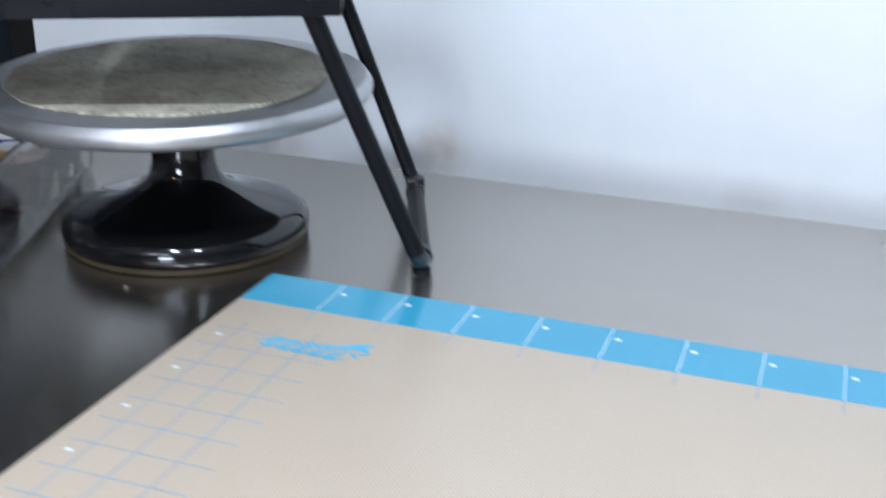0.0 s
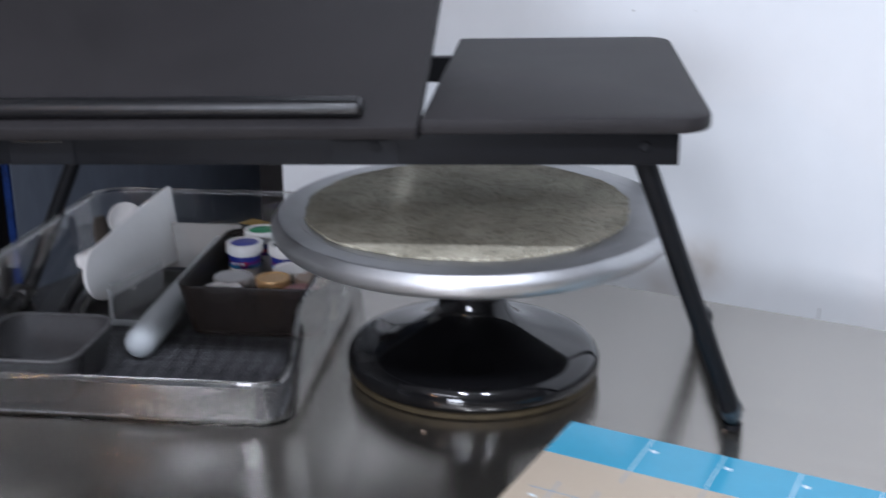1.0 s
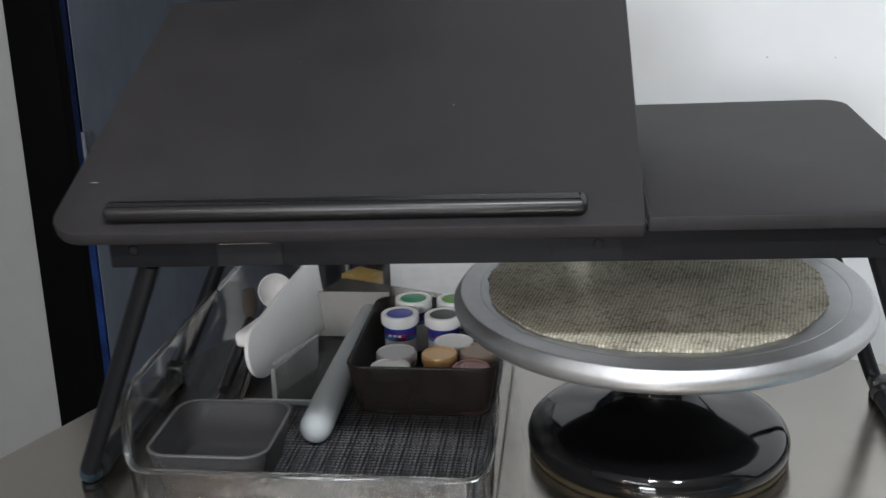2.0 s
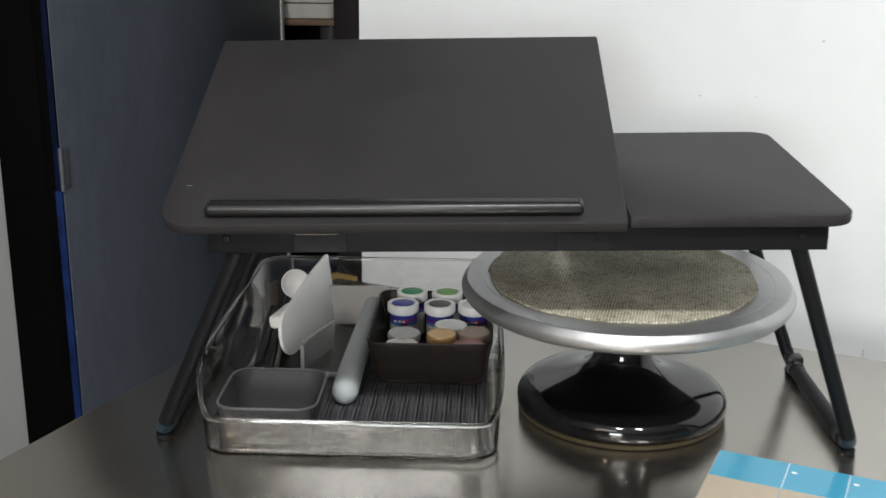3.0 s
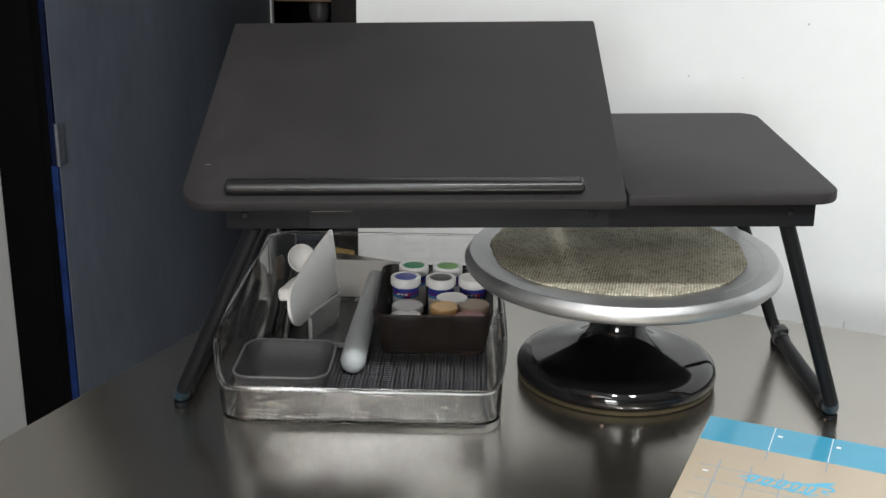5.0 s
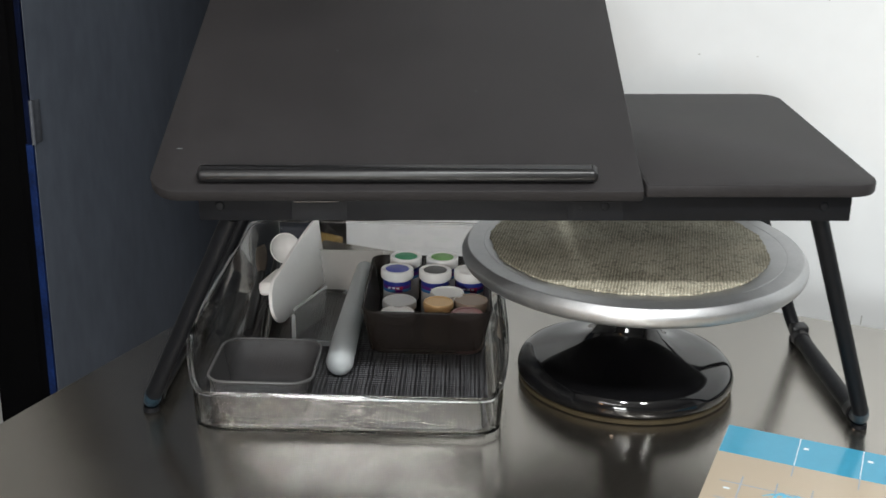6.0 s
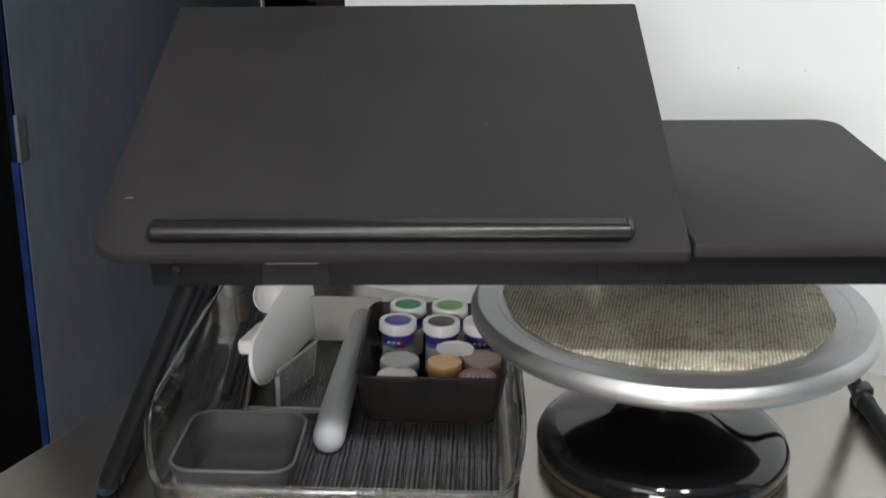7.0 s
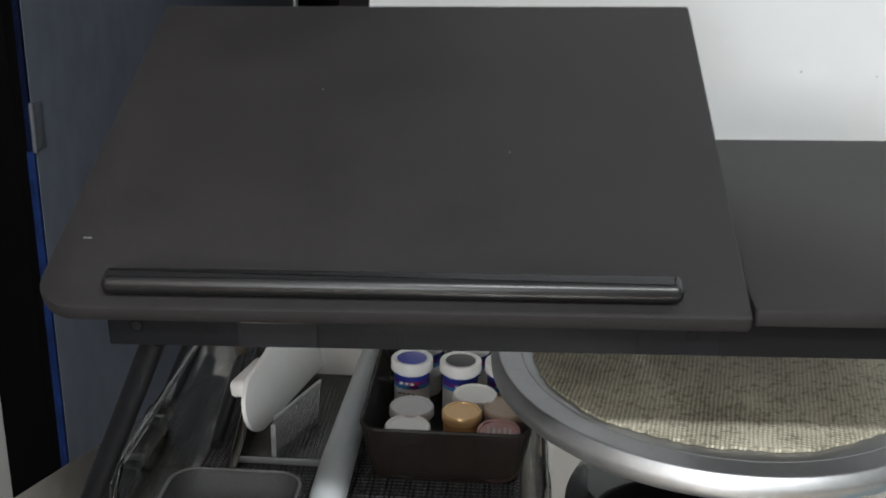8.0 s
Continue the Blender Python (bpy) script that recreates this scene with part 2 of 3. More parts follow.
def woven(name, dark, light, scale, rough, bump, stains=0.5, rot=0.6, wobble=0.8, fleck=0.0):
    """Cloth or mesh: two crossed waves for the threads, with large stains."""
    mat = bpy.data.materials.new(name)
    mat.use_nodes = True
    nt = mat.node_tree
    p = nt.nodes["Principled BSDF"]
    p.inputs["Roughness"].default_value = rough
    tc = nt.nodes.new("ShaderNodeTexCoord")
    mp = nt.nodes.new("ShaderNodeMapping")
    mp.inputs["Rotation"].default_value = (0, 0, rot)
    nt.links.new(tc.outputs["Object"], mp.inputs["Vector"])
    waves = []
    for axis in ("X", "Y"):
        w = nt.nodes.new("ShaderNodeTexWave")
        w.bands_direction = axis
        w.inputs["Scale"].default_value = scale
        w.inputs["Distortion"].default_value = wobble
        w.inputs["Detail"].default_value = 2
        w.inputs["Detail Scale"].default_value = 0.4
        nt.links.new(mp.outputs["Vector"], w.inputs["Vector"])
        waves.append(w)
    mul = nt.nodes.new("ShaderNodeMath")
    mul.operation = "MULTIPLY"
    nt.links.new(waves[0].outputs["Fac"], mul.inputs[0])
    nt.links.new(waves[1].outputs["Fac"], mul.inputs[1])
    nz = nt.nodes.new("ShaderNodeTexNoise")
    nz.inputs["Scale"].default_value = 14
    nz.inputs["Detail"].default_value = 6
    nt.links.new(tc.outputs["Object"], nz.inputs["Vector"])
    mix = nt.nodes.new("ShaderNodeMix")
    mix.data_type = "FLOAT"
    mix.inputs[0].default_value = stains
    nt.links.new(mul.outputs[0], mix.inputs[2])
    nt.links.new(nz.outputs[0], mix.inputs[3])
    ramp = nt.nodes.new("ShaderNodeValToRGB")
    ramp.color_ramp.elements[0].position, ramp.color_ramp.elements[1].position = 0.15, 0.65
    ramp.color_ramp.elements[0].color, ramp.color_ramp.elements[1].color = (*dark, 1), (*light, 1)
    nt.links.new(mix.outputs[0], ramp.inputs[0])
    colour = ramp.outputs[0]
    if fleck:
        fl, fr = nt.nodes.new("ShaderNodeTexNoise"), nt.nodes.new("ShaderNodeMapRange")
        fl.inputs["Scale"].default_value, fl.inputs["Detail"].default_value = 260, 2
        nt.links.new(tc.outputs["Object"], fl.inputs["Vector"])
        fr.inputs[1].default_value, fr.inputs[2].default_value, fr.inputs[3].default_value, fr.inputs[4].default_value = 0.52, 0.66, 0.0, fleck
        nt.links.new(fl.outputs[0], fr.inputs[0])
        fm = nt.nodes.new("ShaderNodeMix")
        fm.data_type = "RGBA"
        fm.inputs[7].default_value = (dark[0] * 0.35, dark[1] * 0.35, dark[2] * 0.35, 1)
        nt.links.new(fr.outputs[0], fm.inputs[0])
        nt.links.new(colour, fm.inputs[6])
        colour = fm.outputs[2]
    nt.links.new(colour, p.inputs["Base Color"])
    b = nt.nodes.new("ShaderNodeBump")
    b.inputs["Strength"].default_value, b.inputs["Distance"].default_value = bump, 0.001
    nt.links.new(mul.outputs[0], b.inputs["Height"])
    nt.links.new(b.outputs[0], p.inputs["Normal"])
    return mat


CLOTH = woven("stained_nonslip_cloth", (0.070, 0.060, 0.033), (0.62, 0.585, 0.465), 118, 0.9, 0.5, 0.67, rot=0.2, wobble=3.0, fleck=0.45)
LINER = woven("black_mesh_liner", (0.003, 0.003, 0.004), (0.15, 0.15, 0.16), 70, 0.5, 0.6, 0.12, rot=0.02, wobble=3.0, fleck=0.85)
MATTAN = woven("beige_woven_silicone", (0.45, 0.376, 0.284), (0.53, 0.450, 0.352), 150, 0.30, 0.10, 0.3, rot=0.785)


# ---------------------------------------------------------------- mesh helpers
def thing(name, m, label, category, group="", kind=""):
    ob = new(name)
    ob.empty_display_size = 0.05
    ob.matrix_world = m
    return tagged(ob, label, category, group, kind)


def link(name, bm, mat, smooth=True):
    me = bpy.data.meshes.new(name)
    bmesh.ops.recalc_face_normals(bm, faces=bm.faces)
    flat = bm.faces.layers.int.get("flat")
    for f in bm.faces:
        f.smooth = smooth and not (flat and f[flat])
    bm.to_mesh(me)
    bm.free()
    me.materials.append(mat)
    if smooth:
        me.set_sharp_from_angle(angle=radians(38))
    return new(name, me)


def part(name, bm, mat, parent, label="", smooth=True):
    ob = link(name, bm, mat, smooth)
    ob.parent = parent
    return tagged(ob, label)


def setting(name, bm, mat, label, category, smooth=True, m=None):
    ob = link(name, bm, mat, smooth)
    if m is not None:
        ob.matrix_world = m
    return tagged(ob, label, category, kind="structure")


def mark_flat(bm):
    """Large faces of a bevelled body stay flat; only the bevels are shaded round."""
    lay = bm.faces.layers.int.new("flat")
    areas = sorted(f.calc_area() for f in bm.faces)
    for f in bm.faces:
        if f.calc_area() > 6 * areas[len(areas) // 2] or len(f.verts) > 5:
            f[lay] = 1


def box(x0, x1, y0, y1, z0, z1, bevel=0.0, seg=2, m=None):
    bm = bmesh.new()
    bmesh.ops.create_cube(bm, size=1)
    for v in bm.verts:
        v.co = Vector((x0 + (v.co.x + 0.5) * (x1 - x0), y0 + (v.co.y + 0.5) * (y1 - y0), z0 + (v.co.z + 0.5) * (z1 - z0)))
    if bevel:
        bmesh.ops.bevel(bm, geom=bm.edges[:], offset=bevel, segments=seg, affect="EDGES", profile=0.5)
        mark_flat(bm)
    if m is not None:
        bm.transform(m)
    return bm


def round_rect(x0, x1, y0, y1, radii, steps=7):
    """Outline points, counter-clockwise from the front left corner; radii: front left, front right, back right, back left."""
    pts = []
    for (cx, cy, a), r in zip(((x0, y0, 180), (x1, y0, 270), (x1, y1, 0), (x0, y1, 90)), radii):
        sx, sy = (1 if cx == x0 else -1), (1 if cy == y0 else -1)
        if r <= 0:
            pts.append((cx, cy))
            continue
        for k in range(steps + 1):
            b = radians(a + 90 * k / steps)
            pts.append((cx + sx * r + r * math.cos(b), cy + sy * r + r * math.sin(b)))
    return pts


def slab(pts, z0, z1, bevel=0.0, m=None, seg=2):
    """A plate with the given outline and softly broken edges."""
    bm = bmesh.new()
    low = [bm.verts.new((x, y, z0)) for x, y in pts]
    f = bm.faces.new(low)
    up = bmesh.ops.extrude_face_region(bm, geom=[f])
    top = [g for g in up["geom"] if isinstance(g, bmesh.types.BMVert)]
    for v in top:
        v.co.z = z1
    if bevel:
        edges = [e for e in bm.edges if abs(e.verts[0].co.z - e.verts[1].co.z) < 1e-7]
        bmesh.ops.bevel(bm, geom=edges, offset=bevel, segments=seg, affect="EDGES", profile=0.5)
        lay = bm.faces.layers.int.new("flat")
        for f in bm.faces:
            if len(f.verts) > 4:
                f[lay] = 1
    if m is not None:
        bm.transform(m)
    return bm


def lathe(profile, n=96, m=None):
    """A body turned about z from (radius, height) points."""
    bm = bmesh.new()
    rings = []
    for r, z in profile:
        if r < 1e-6:
            rings.append([bm.verts.new((0, 0, z))])
        else:
            rings.append([bm.verts.new((r * math.cos(2 * math.pi * k / n), r * math.sin(2 * math.pi * k / n), z)) for k in range(n)])
    for a, b in zip(rings, rings[1:]):
        for k in range(n):
            q = [a[k % len(a)], a[(k + 1) % len(a)], b[(k + 1) % len(b)], b[k % len(b)]]
            q = [v for i, v in enumerate(q) if v not in q[:i]]
            if len(q) > 2:
                bm.faces.new(q)
    if m is not None:
        bm.transform(m)
    return bm


def spline(points, per=8):
    """A smooth line through the points."""
    pts = [Vector(p) for p in points]
    ext = [2 * pts[0] - pts[1]] + pts + [2 * pts[-1] - pts[-2]]
    out = []
    for i in range(1, len(ext) - 2):
        p0, p1, p2, p3 = ext[i - 1:i + 3]
        for k in range(per):
            t = k / per
            out.append(0.5 * (2 * p1 + (p2 - p0) * t + (2 * p0 - 5 * p1 + 4 * p2 - p3) * t * t + (3 * p1 - p0 - 3 * p2 + p3) * t ** 3))
    return out + [pts[-1]]


def sweep(line, radii, n=12, flat=1.0):
    """A tube along a line; radii: one number or one for each point."""
    line = [Vector(p) for p in line]
    bm = bmesh.new()
    rs = radii if isinstance(radii, (list, tuple)) else [radii] * len(line)
    rings, side = [], None
    for i, p in enumerate(line):
        d = (line[min(i + 1, len(line) - 1)] - line[max(i - 1, 0)]).normalized()
        if side is None:
            side = d.orthogonal().normalized()
        side = (side - d * side.dot(d)).normalized()
        up = d.cross(side)
        rings.append([bm.verts.new(p + rs[i] * (math.cos(2 * math.pi * k / n) * side + flat * math.sin(2 * math.pi * k / n) * up)) for k in range(n)])
    for a, b in zip(rings, rings[1:]):
        for k in range(n):
            bm.faces.new((a[k], a[(k + 1) % n], b[(k + 1) % n], b[k]))
    bm.faces.new(rings[0][::-1])
    bm.faces.new(rings[-1])
    return bm


def tub(outer_top, outer_bottom, rim_z, bottom_z, wall, floor):
    """An open container: two outlines of equal length, a rim height (number or one for each point), a wall and a floor thickness."""
    bm = bmesh.new()
    n = len(outer_top)
    rims = rim_z if isinstance(rim_z, (list, tuple)) else [rim_z] * n

    def inset(pts, d):
        c = Vector((sum(p[0] for p in pts) / n, sum(p[1] for p in pts) / n))
        hx = (max(p[0] for p in pts) - min(p[0] for p in pts)) / 2
        hy = (max(p[1] for p in pts) - min(p[1] for p in pts)) / 2
        return [(c.x + (p[0] - c.x) * (1 - d / hx), c.y + (p[1] - c.y) * (1 - d / hy)) for p in pts]

    it, ib = inset(outer_top, wall), inset(outer_bottom, wall)
    loops = [[(p[0], p[1], bottom_z) for p in inset(outer_bottom, 0.004)],
             [(p[0], p[1], bottom_z + 0.003) for p in outer_bottom]]
    for s in (0.5, 1.0):
        loops.append([(b[0] + (t[0] - b[0]) * s, b[1] + (t[1] - b[1]) * s, bottom_z + 0.003 + (r - bottom_z - 0.003) * s)
                      for b, t, r in zip(outer_bottom, outer_top, rims)])
    loops.append([(p[0], p[1], r) for p, r in zip(it, rims)])
    loops.append([(p[0], p[1], bottom_z + floor + 0.003) for p in ib])
    loops.append([(p[0], p[1], bottom_z + floor) for p in inset(ib, 0.004)])
    rings = [[bm.verts.new(c) for c in loop] for loop in loops]
    for a, b in zip(rings, rings[1:]):
        for k in range(n):
            bm.faces.new((a[k], a[(k + 1) % n], b[(k + 1) % n], b[k]))
    bm.faces.new(rings[0])
    bm.faces.new(rings[-1])
    return bm


# ---------------------------------------------------------------- the room
AXIS = -22.7                                   # the worktop's turn against the small table
corner = Vector((0.0948, 0.4956, 0.0))         # its back left corner
TOP = Matrix.Translation(corner) @ pose(0, 0, 0, 0, 0, AXIS)

setting("floor", box(-4, 5, -4, 5, -0.95, -0.87), FLOOR, "grey tiled floor of the kitchen", "floor", False)
setting("ceiling", box(-4, 5, -4, 5, 1.75, 1.85), CEIL, "pale painted ceiling", "ceiling", False)
setting("wall_south", box(-4, 5, -4.1, -4, -0.87, 1.75), ROOM, "grey painted wall of the room", "wall", False)
setting("wall_west", box(-4.1, -4, -4, 5, -0.87, 1.75), ROOM, "grey painted wall of the room", "wall", False)
setting("wall_east", box(5, 5.1, -4, 5, -0.87, 1.75), ROOM, "grey painted wall of the room", "wall", False)
# near-black colour stands in for the lack of light in the passage
setting("wall_back", box(-4, 5, 5, 5.1, -0.87, 1.75), BLACK, "back wall of the passage, its darkness put into the black colour", "wall", False)

WALLM = pose(0.091, 0.835, 0, 0, 0, -29.6)
setting("wall_north", box(0, 4.2, 0, 0.12, -0.87, 1.75, 0.002), WALL, "white painted wall with faint smudges", "wall", True, WALLM)
wall_marks = thing("wall_marks", WALLM, "faint specks and a short crack on the white wall", "mark", kind="structure")
part("crack", box(0.7843, 0.7857, -0.0006, -0.0001, -0.080, -0.068), FAINT, wall_marks, "short dark crack")
for u, z, r in ((0.697, 0.315, 0.0012), (0.546, 0.236, 0.0010), (0.62, 0.24, 0.0007)):
    part("speck", lathe([(0, 0.0006), (r, 0.0003), (r * 1.2, 0.0)], 10, pose(u, -0.0001, z, 90, 0, 0)), FAINT, wall_marks, "small grey speck")
setting("wall_north_end", box(-0.056, -0.003, 0.01, 0.12, -0.87, 1.75, 0.002), JAMB, "black jamb at the end of the white wall", "door frame", True, WALLM)
setting("wall_northwest", box(-3.9, -0.735, 1.40, 1.50, -0.87, 1.75, 0.002), NWALL, "pale wall beside the black door frame", "wall")
setting("door_frame", box(-0.734, -0.606, 1.39, 1.62, -0.87, 1.75, 0.004), BLACK, "black painted door frame", "door frame")

# blue-grey door leaf, opened back
dx, dy = -0.313 + 0.598, 2.44 - 1.382
turn = math.degrees(math.atan2(dy, dx))
DOORM = pose(-0.598, 1.382, 0, 0, 0, turn)
leaf = math.hypot(dx, dy)
door = thing("door_1", DOORM, "open blue-grey painted metal door with a blue edge", "door", kind="structure")
part("door_leaf", box(0, leaf, 0.0, 0.04, -0.86, 1.30, 0.002), DOOR, door)
part("door_edge", box(-0.008, -0.0005, 0.001, 0.017, -0.86, -0.10, 0.001), BLUE_EDGE, door, "bright blue painted door edge")
part("door_edge", box(-0.008, -0.0005, 0.001, 0.014, -0.099, 1.30, 0.001), WORN_EDGE, door, "dark blue worn door edge")
part("door_end", box(-0.004, -0.0005, 0.0172, 0.040, -0.86, 1.30, 0.001), BLACK, door, "black painted end of the door leaf")
hinge = part("hinge", box(-0.004, 0.022, -0.0035, -0.0005, -0.098, -0.010, 0.001), HINGE, door, "worn steel hinge plate")
part("hinge_knuckle", sweep([(-0.006, -0.003, -0.10), (-0.006, -0.003, -0.008)], 0.0045), HINGE, hinge)
part("closing_strip", box(leaf + 0.001, leaf + 0.018, -0.004, 0.036, -0.86, 1.30, 0.001), SILVER, door, "pale strip at the far edge")

# things in the passage
# posts, back and lower shelves are black to carry the passage's shade
rack = thing("storage_rack", pose(-0.10, 2.55, -0.87), "storage rack in the unlit passage, darkness put into its black colour", "rack")
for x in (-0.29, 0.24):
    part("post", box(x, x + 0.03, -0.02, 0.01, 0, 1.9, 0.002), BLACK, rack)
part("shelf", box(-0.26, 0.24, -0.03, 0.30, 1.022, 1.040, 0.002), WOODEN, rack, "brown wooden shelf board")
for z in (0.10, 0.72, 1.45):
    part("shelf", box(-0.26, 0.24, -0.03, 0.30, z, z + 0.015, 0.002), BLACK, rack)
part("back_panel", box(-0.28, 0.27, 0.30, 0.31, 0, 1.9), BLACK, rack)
basin = thing("white_basin", pose(-0.255, 2.60, 0.1703), "white plastic basin on the dark rack", "basin")
part("basin_body", tub(round_rect(-0.095, 0.095, -0.07, 0.07, (0.03,) * 4), round_rect(-0.088, 0.088, -0.063, 0.063, (0.025,) * 4), 0.045, 0.0, 0.003, 0.003), DULL, basin)
copy_thing(basin, pose(-0.250, 2.60, 0.2165))
glass = thing("glass_cup", pose(-0.185, 2.58, 0.0805), "small upturned glass cup in the rack", "glass")
part("glass_bowl", lathe([(0, 0.0), (0.018, 0.001), (0.028, 0.012), (0.032, 0.035), (0.033, 0.066), (0.031, 0.066), (0.029, 0.035), (0.025, 0.014), (0, 0.004)], 32), GLASSY, glass)
# support added under the cup, black so it sinks into the dark
stand = thing("cup_stand", pose(-0.185, 2.58, -0.1345), "added stand under the glass cup, black like the unlit passage", "stand")
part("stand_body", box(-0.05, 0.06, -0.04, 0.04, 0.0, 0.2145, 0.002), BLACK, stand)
carton = thing("yellow_carton", pose(0.062, 0.775, -0.87, 0, 0, -29.6), "tall narrow carton with a yellow top beside the wall end", "carton")
part("carton_body", box(-0.022, 0.022, -0.02, 0.02, 0.0, 0.758, 0.003), NAVY, carton, "dark navy carton body")
part("carton_top", box(-0.0222, 0.0222, -0.0202, 0.0202, 0.7585, 0.782, 0.002), YELLOW, carton, "yellow carton top")
packet = thing("blue_packet", pose(-0.215, 2.40, -0.87), "dark blue packet on the floor of the passage", "packet")
part("packet_body", box(-0.07, 0.07, -0.05, 0.05, 0.0, 0.30, 0.012, 3), NAVY, packet)
part("packet_fold", box(-0.068, 0.068, -0.006, 0.006, 0.3005, 0.325, 0.003), NAVY, packet, "folded top of the packet")

# ---------------------------------------------------------------- worktop
counter = thing("steel_worktop", TOP, "brushed stainless steel worktop", "worktop")
part("top_sheet", box(0, 2.2, -1.10, 0, -0.04, 0, 0.0025, 3), STEEL, counter)
for x in (0.05, 2.11):
    for y in (-1.05, -0.09):
        part("leg", box(x, x + 0.04, y, y + 0.04, -0.87, -0.041, 0.004), STEEL, counter)

# ---------------------------------------------------------------- folding laptop table
table = thing("laptop_table", pose(0.305, 0.09, 0), "black folding laptop table with a raised tilting board", "table")
LOCAL = Matrix.Translation((-0.305, -0.09, 0))
UP = LOCAL @ Matrix.Translation((0.573, -0.064, 0.2315)) @ pose(0, 0, 0, 2.06, -1.35, 0)
part("side_board", slab(round_rect(-0.1756, 0, -0.003, 0.302, (0.002, 0.022, 0.022, 0.002)), -0.005, 0.005, 0.0022, UP), BOARD, table,
     "flat charcoal side board with rounded corners")
LIFT = UP @ Matrix.Translation((0, -0.004, -0.004)) @ pose(0, 0, 0, 20.2)
tilt = part("tilting_board", slab(round_rect(-0.547, -0.1765, 0, 0.307, (0.024, 0.003, 0.003, 0.003)), -0.005, 0.005, 0.0022, LIFT), BOARD, table,
            "charcoal board propped up at a slant")
part("book_stop", slab(round_rect(-0.509, -0.2105, 0.0075, 0.0215, (0.004,) * 4), 0.0053, 0.0162, 0.0048, LIFT, 4), STOP, tilt, "rounded black rubber book stop")
part("paint_chip", box(-0.533, -0.528, 0.0537, 0.0545, 0.0046, 0.0052, 0, 1, LIFT), DUST, tilt, "small pale scratch")
for u, v in ((-0.30, 0.135), (-0.42, 0.20)):
    part("dust_speck", box(u, u + 0.0012, v, v + 0.0009, 0.0048, 0.0053, 0, 1, LIFT), DUST, tilt, "pale speck of dust")
part("front_apron", box(-0.510, -0.0195, 0.006, 0.018, -0.0262, -0.0056, 0.001, 2, UP), TUBE, table)
part("rear_apron", box(-0.510, -0.0195, 0.268, 0.280, -0.0262, -0.0056, 0.001, 2, UP), TUBE, table)
for u in (-0.510, -0.0315):
    part("side_apron", box(u, u + 0.012, 0.0185, 0.2675, -0.0262, -0.0056, 0.001, 2, UP), TUBE, table)
for u in (-0.440, -0.232):
    hin = part("hinge_leaf", box(u, u + 0.042, 0.0055, 0.0058, -0.0255, -0.0075, 0.0003, 1, UP), TUBE, table)
    part("hinge_pin", sweep([UP @ Vector((u + 0.003, 0.0028, -0.0100)), UP @ Vector((u + 0.036, 0.0028, -0.0098))], 0.0005, 8), SPOON if u < -0.4 else TUBE, hin, "bare metal hinge pin")
for u in (-0.494, -0.204, -0.040):
    part("bolt", lathe([(0, 0.0011), (0.0028, 0.0009), (0.0038, 0)], 20, UP @ Matrix.Translation((u, 0.006, -0.0145)) @ pose(0, 0, 0, 90)), TUBE, table, "round black bolt cap")


def u_leg(sign, foot_x, top_x, top_z):
    """A U-shaped folding leg: two uprights bent round into the foot, and the sleeve between them."""
    floor_z = 0.0088

    def upright(corner_y, top_y, z, along):
        corner = Vector((foot_x, corner_y, floor_z))
        top = Vector((top_x, top_y, z))
        rise = (top - corner).normalized()
        bend0, bend1 = corner + rise * 0.020, corner + Vector((0, along, 0)) * 0.018
        curve = [bend0 * (1 - q) ** 2 + corner * 2 * q * (1 - q) + bend1 * q ** 2 for q in (0, 0.15, 0.3, 0.45, 0.6, 0.75, 0.9, 1.0)]
        return [LOCAL @ (top + (bend0 - top) * q) for q in (0, 0.3, 0.6, 0.9)] + [LOCAL @ c for c in curve]

    front, rear = upright(0.0, -0.046, top_z, 1), upright(0.206, 0.216, top_z + 0.006, -1)
    leg = part("leg", sweep(front, 0.0068, 16), TUBE, table, "black tubular folding leg")
    part("leg", sweep(rear, 0.0066, 16), TUBE, table, "black tubular folding leg")
    part("scuffed_end", sweep(front[5:11], 0.0070, 16), SCUFF, leg, "blue scuffed bend of the leg")
    sleeve = part("foot_bar", sweep([LOCAL @ Vector((foot_x, y, floor_z)) for y in (0.022, 0.10, 0.184)], 0.0076, 16), TUBE, table, "black plastic sleeve between the feet")
    for y in (0.0175, 0.176):
        part("collar", sweep([LOCAL @ Vector((foot_x, y + d, floor_z)) for d in (0, 0.001, 0.011, 0.012)], [0.0078, 0.0087, 0.0087, 0.0078], 16), PLASTIC, sleeve, "raised collar of the sleeve")
    for y in (0.008, 0.198):
        part("foot_pad", lathe([(0, 0), (0.0062, 0), (0.0070, 0.001), (0.0066, 0.0046), (0, 0.0046)], 20, LOCAL @ Matrix.Translation((foot_x, y, 0))), TUBE, table, "small black rubber foot pad")
    part("pivot_bracket", box(foot_x - 0.008, foot_x + 0.009, 0.186, 0.204, 0.010, 0.0195, 0.002, 2, LOCAL), PLASTIC, table, "black plastic locking bracket")


u_leg(1, 0.611, 0.534, 0.206)
u_leg(-1, -0.001, 0.085, 0.194)

# ---------------------------------------------------------------- cake turntable
cake = thing("cake_turntable", pose(0.4205, 0.099, 0), "cake turntable, aluminium plate on a glossy black cast base", "turntable")
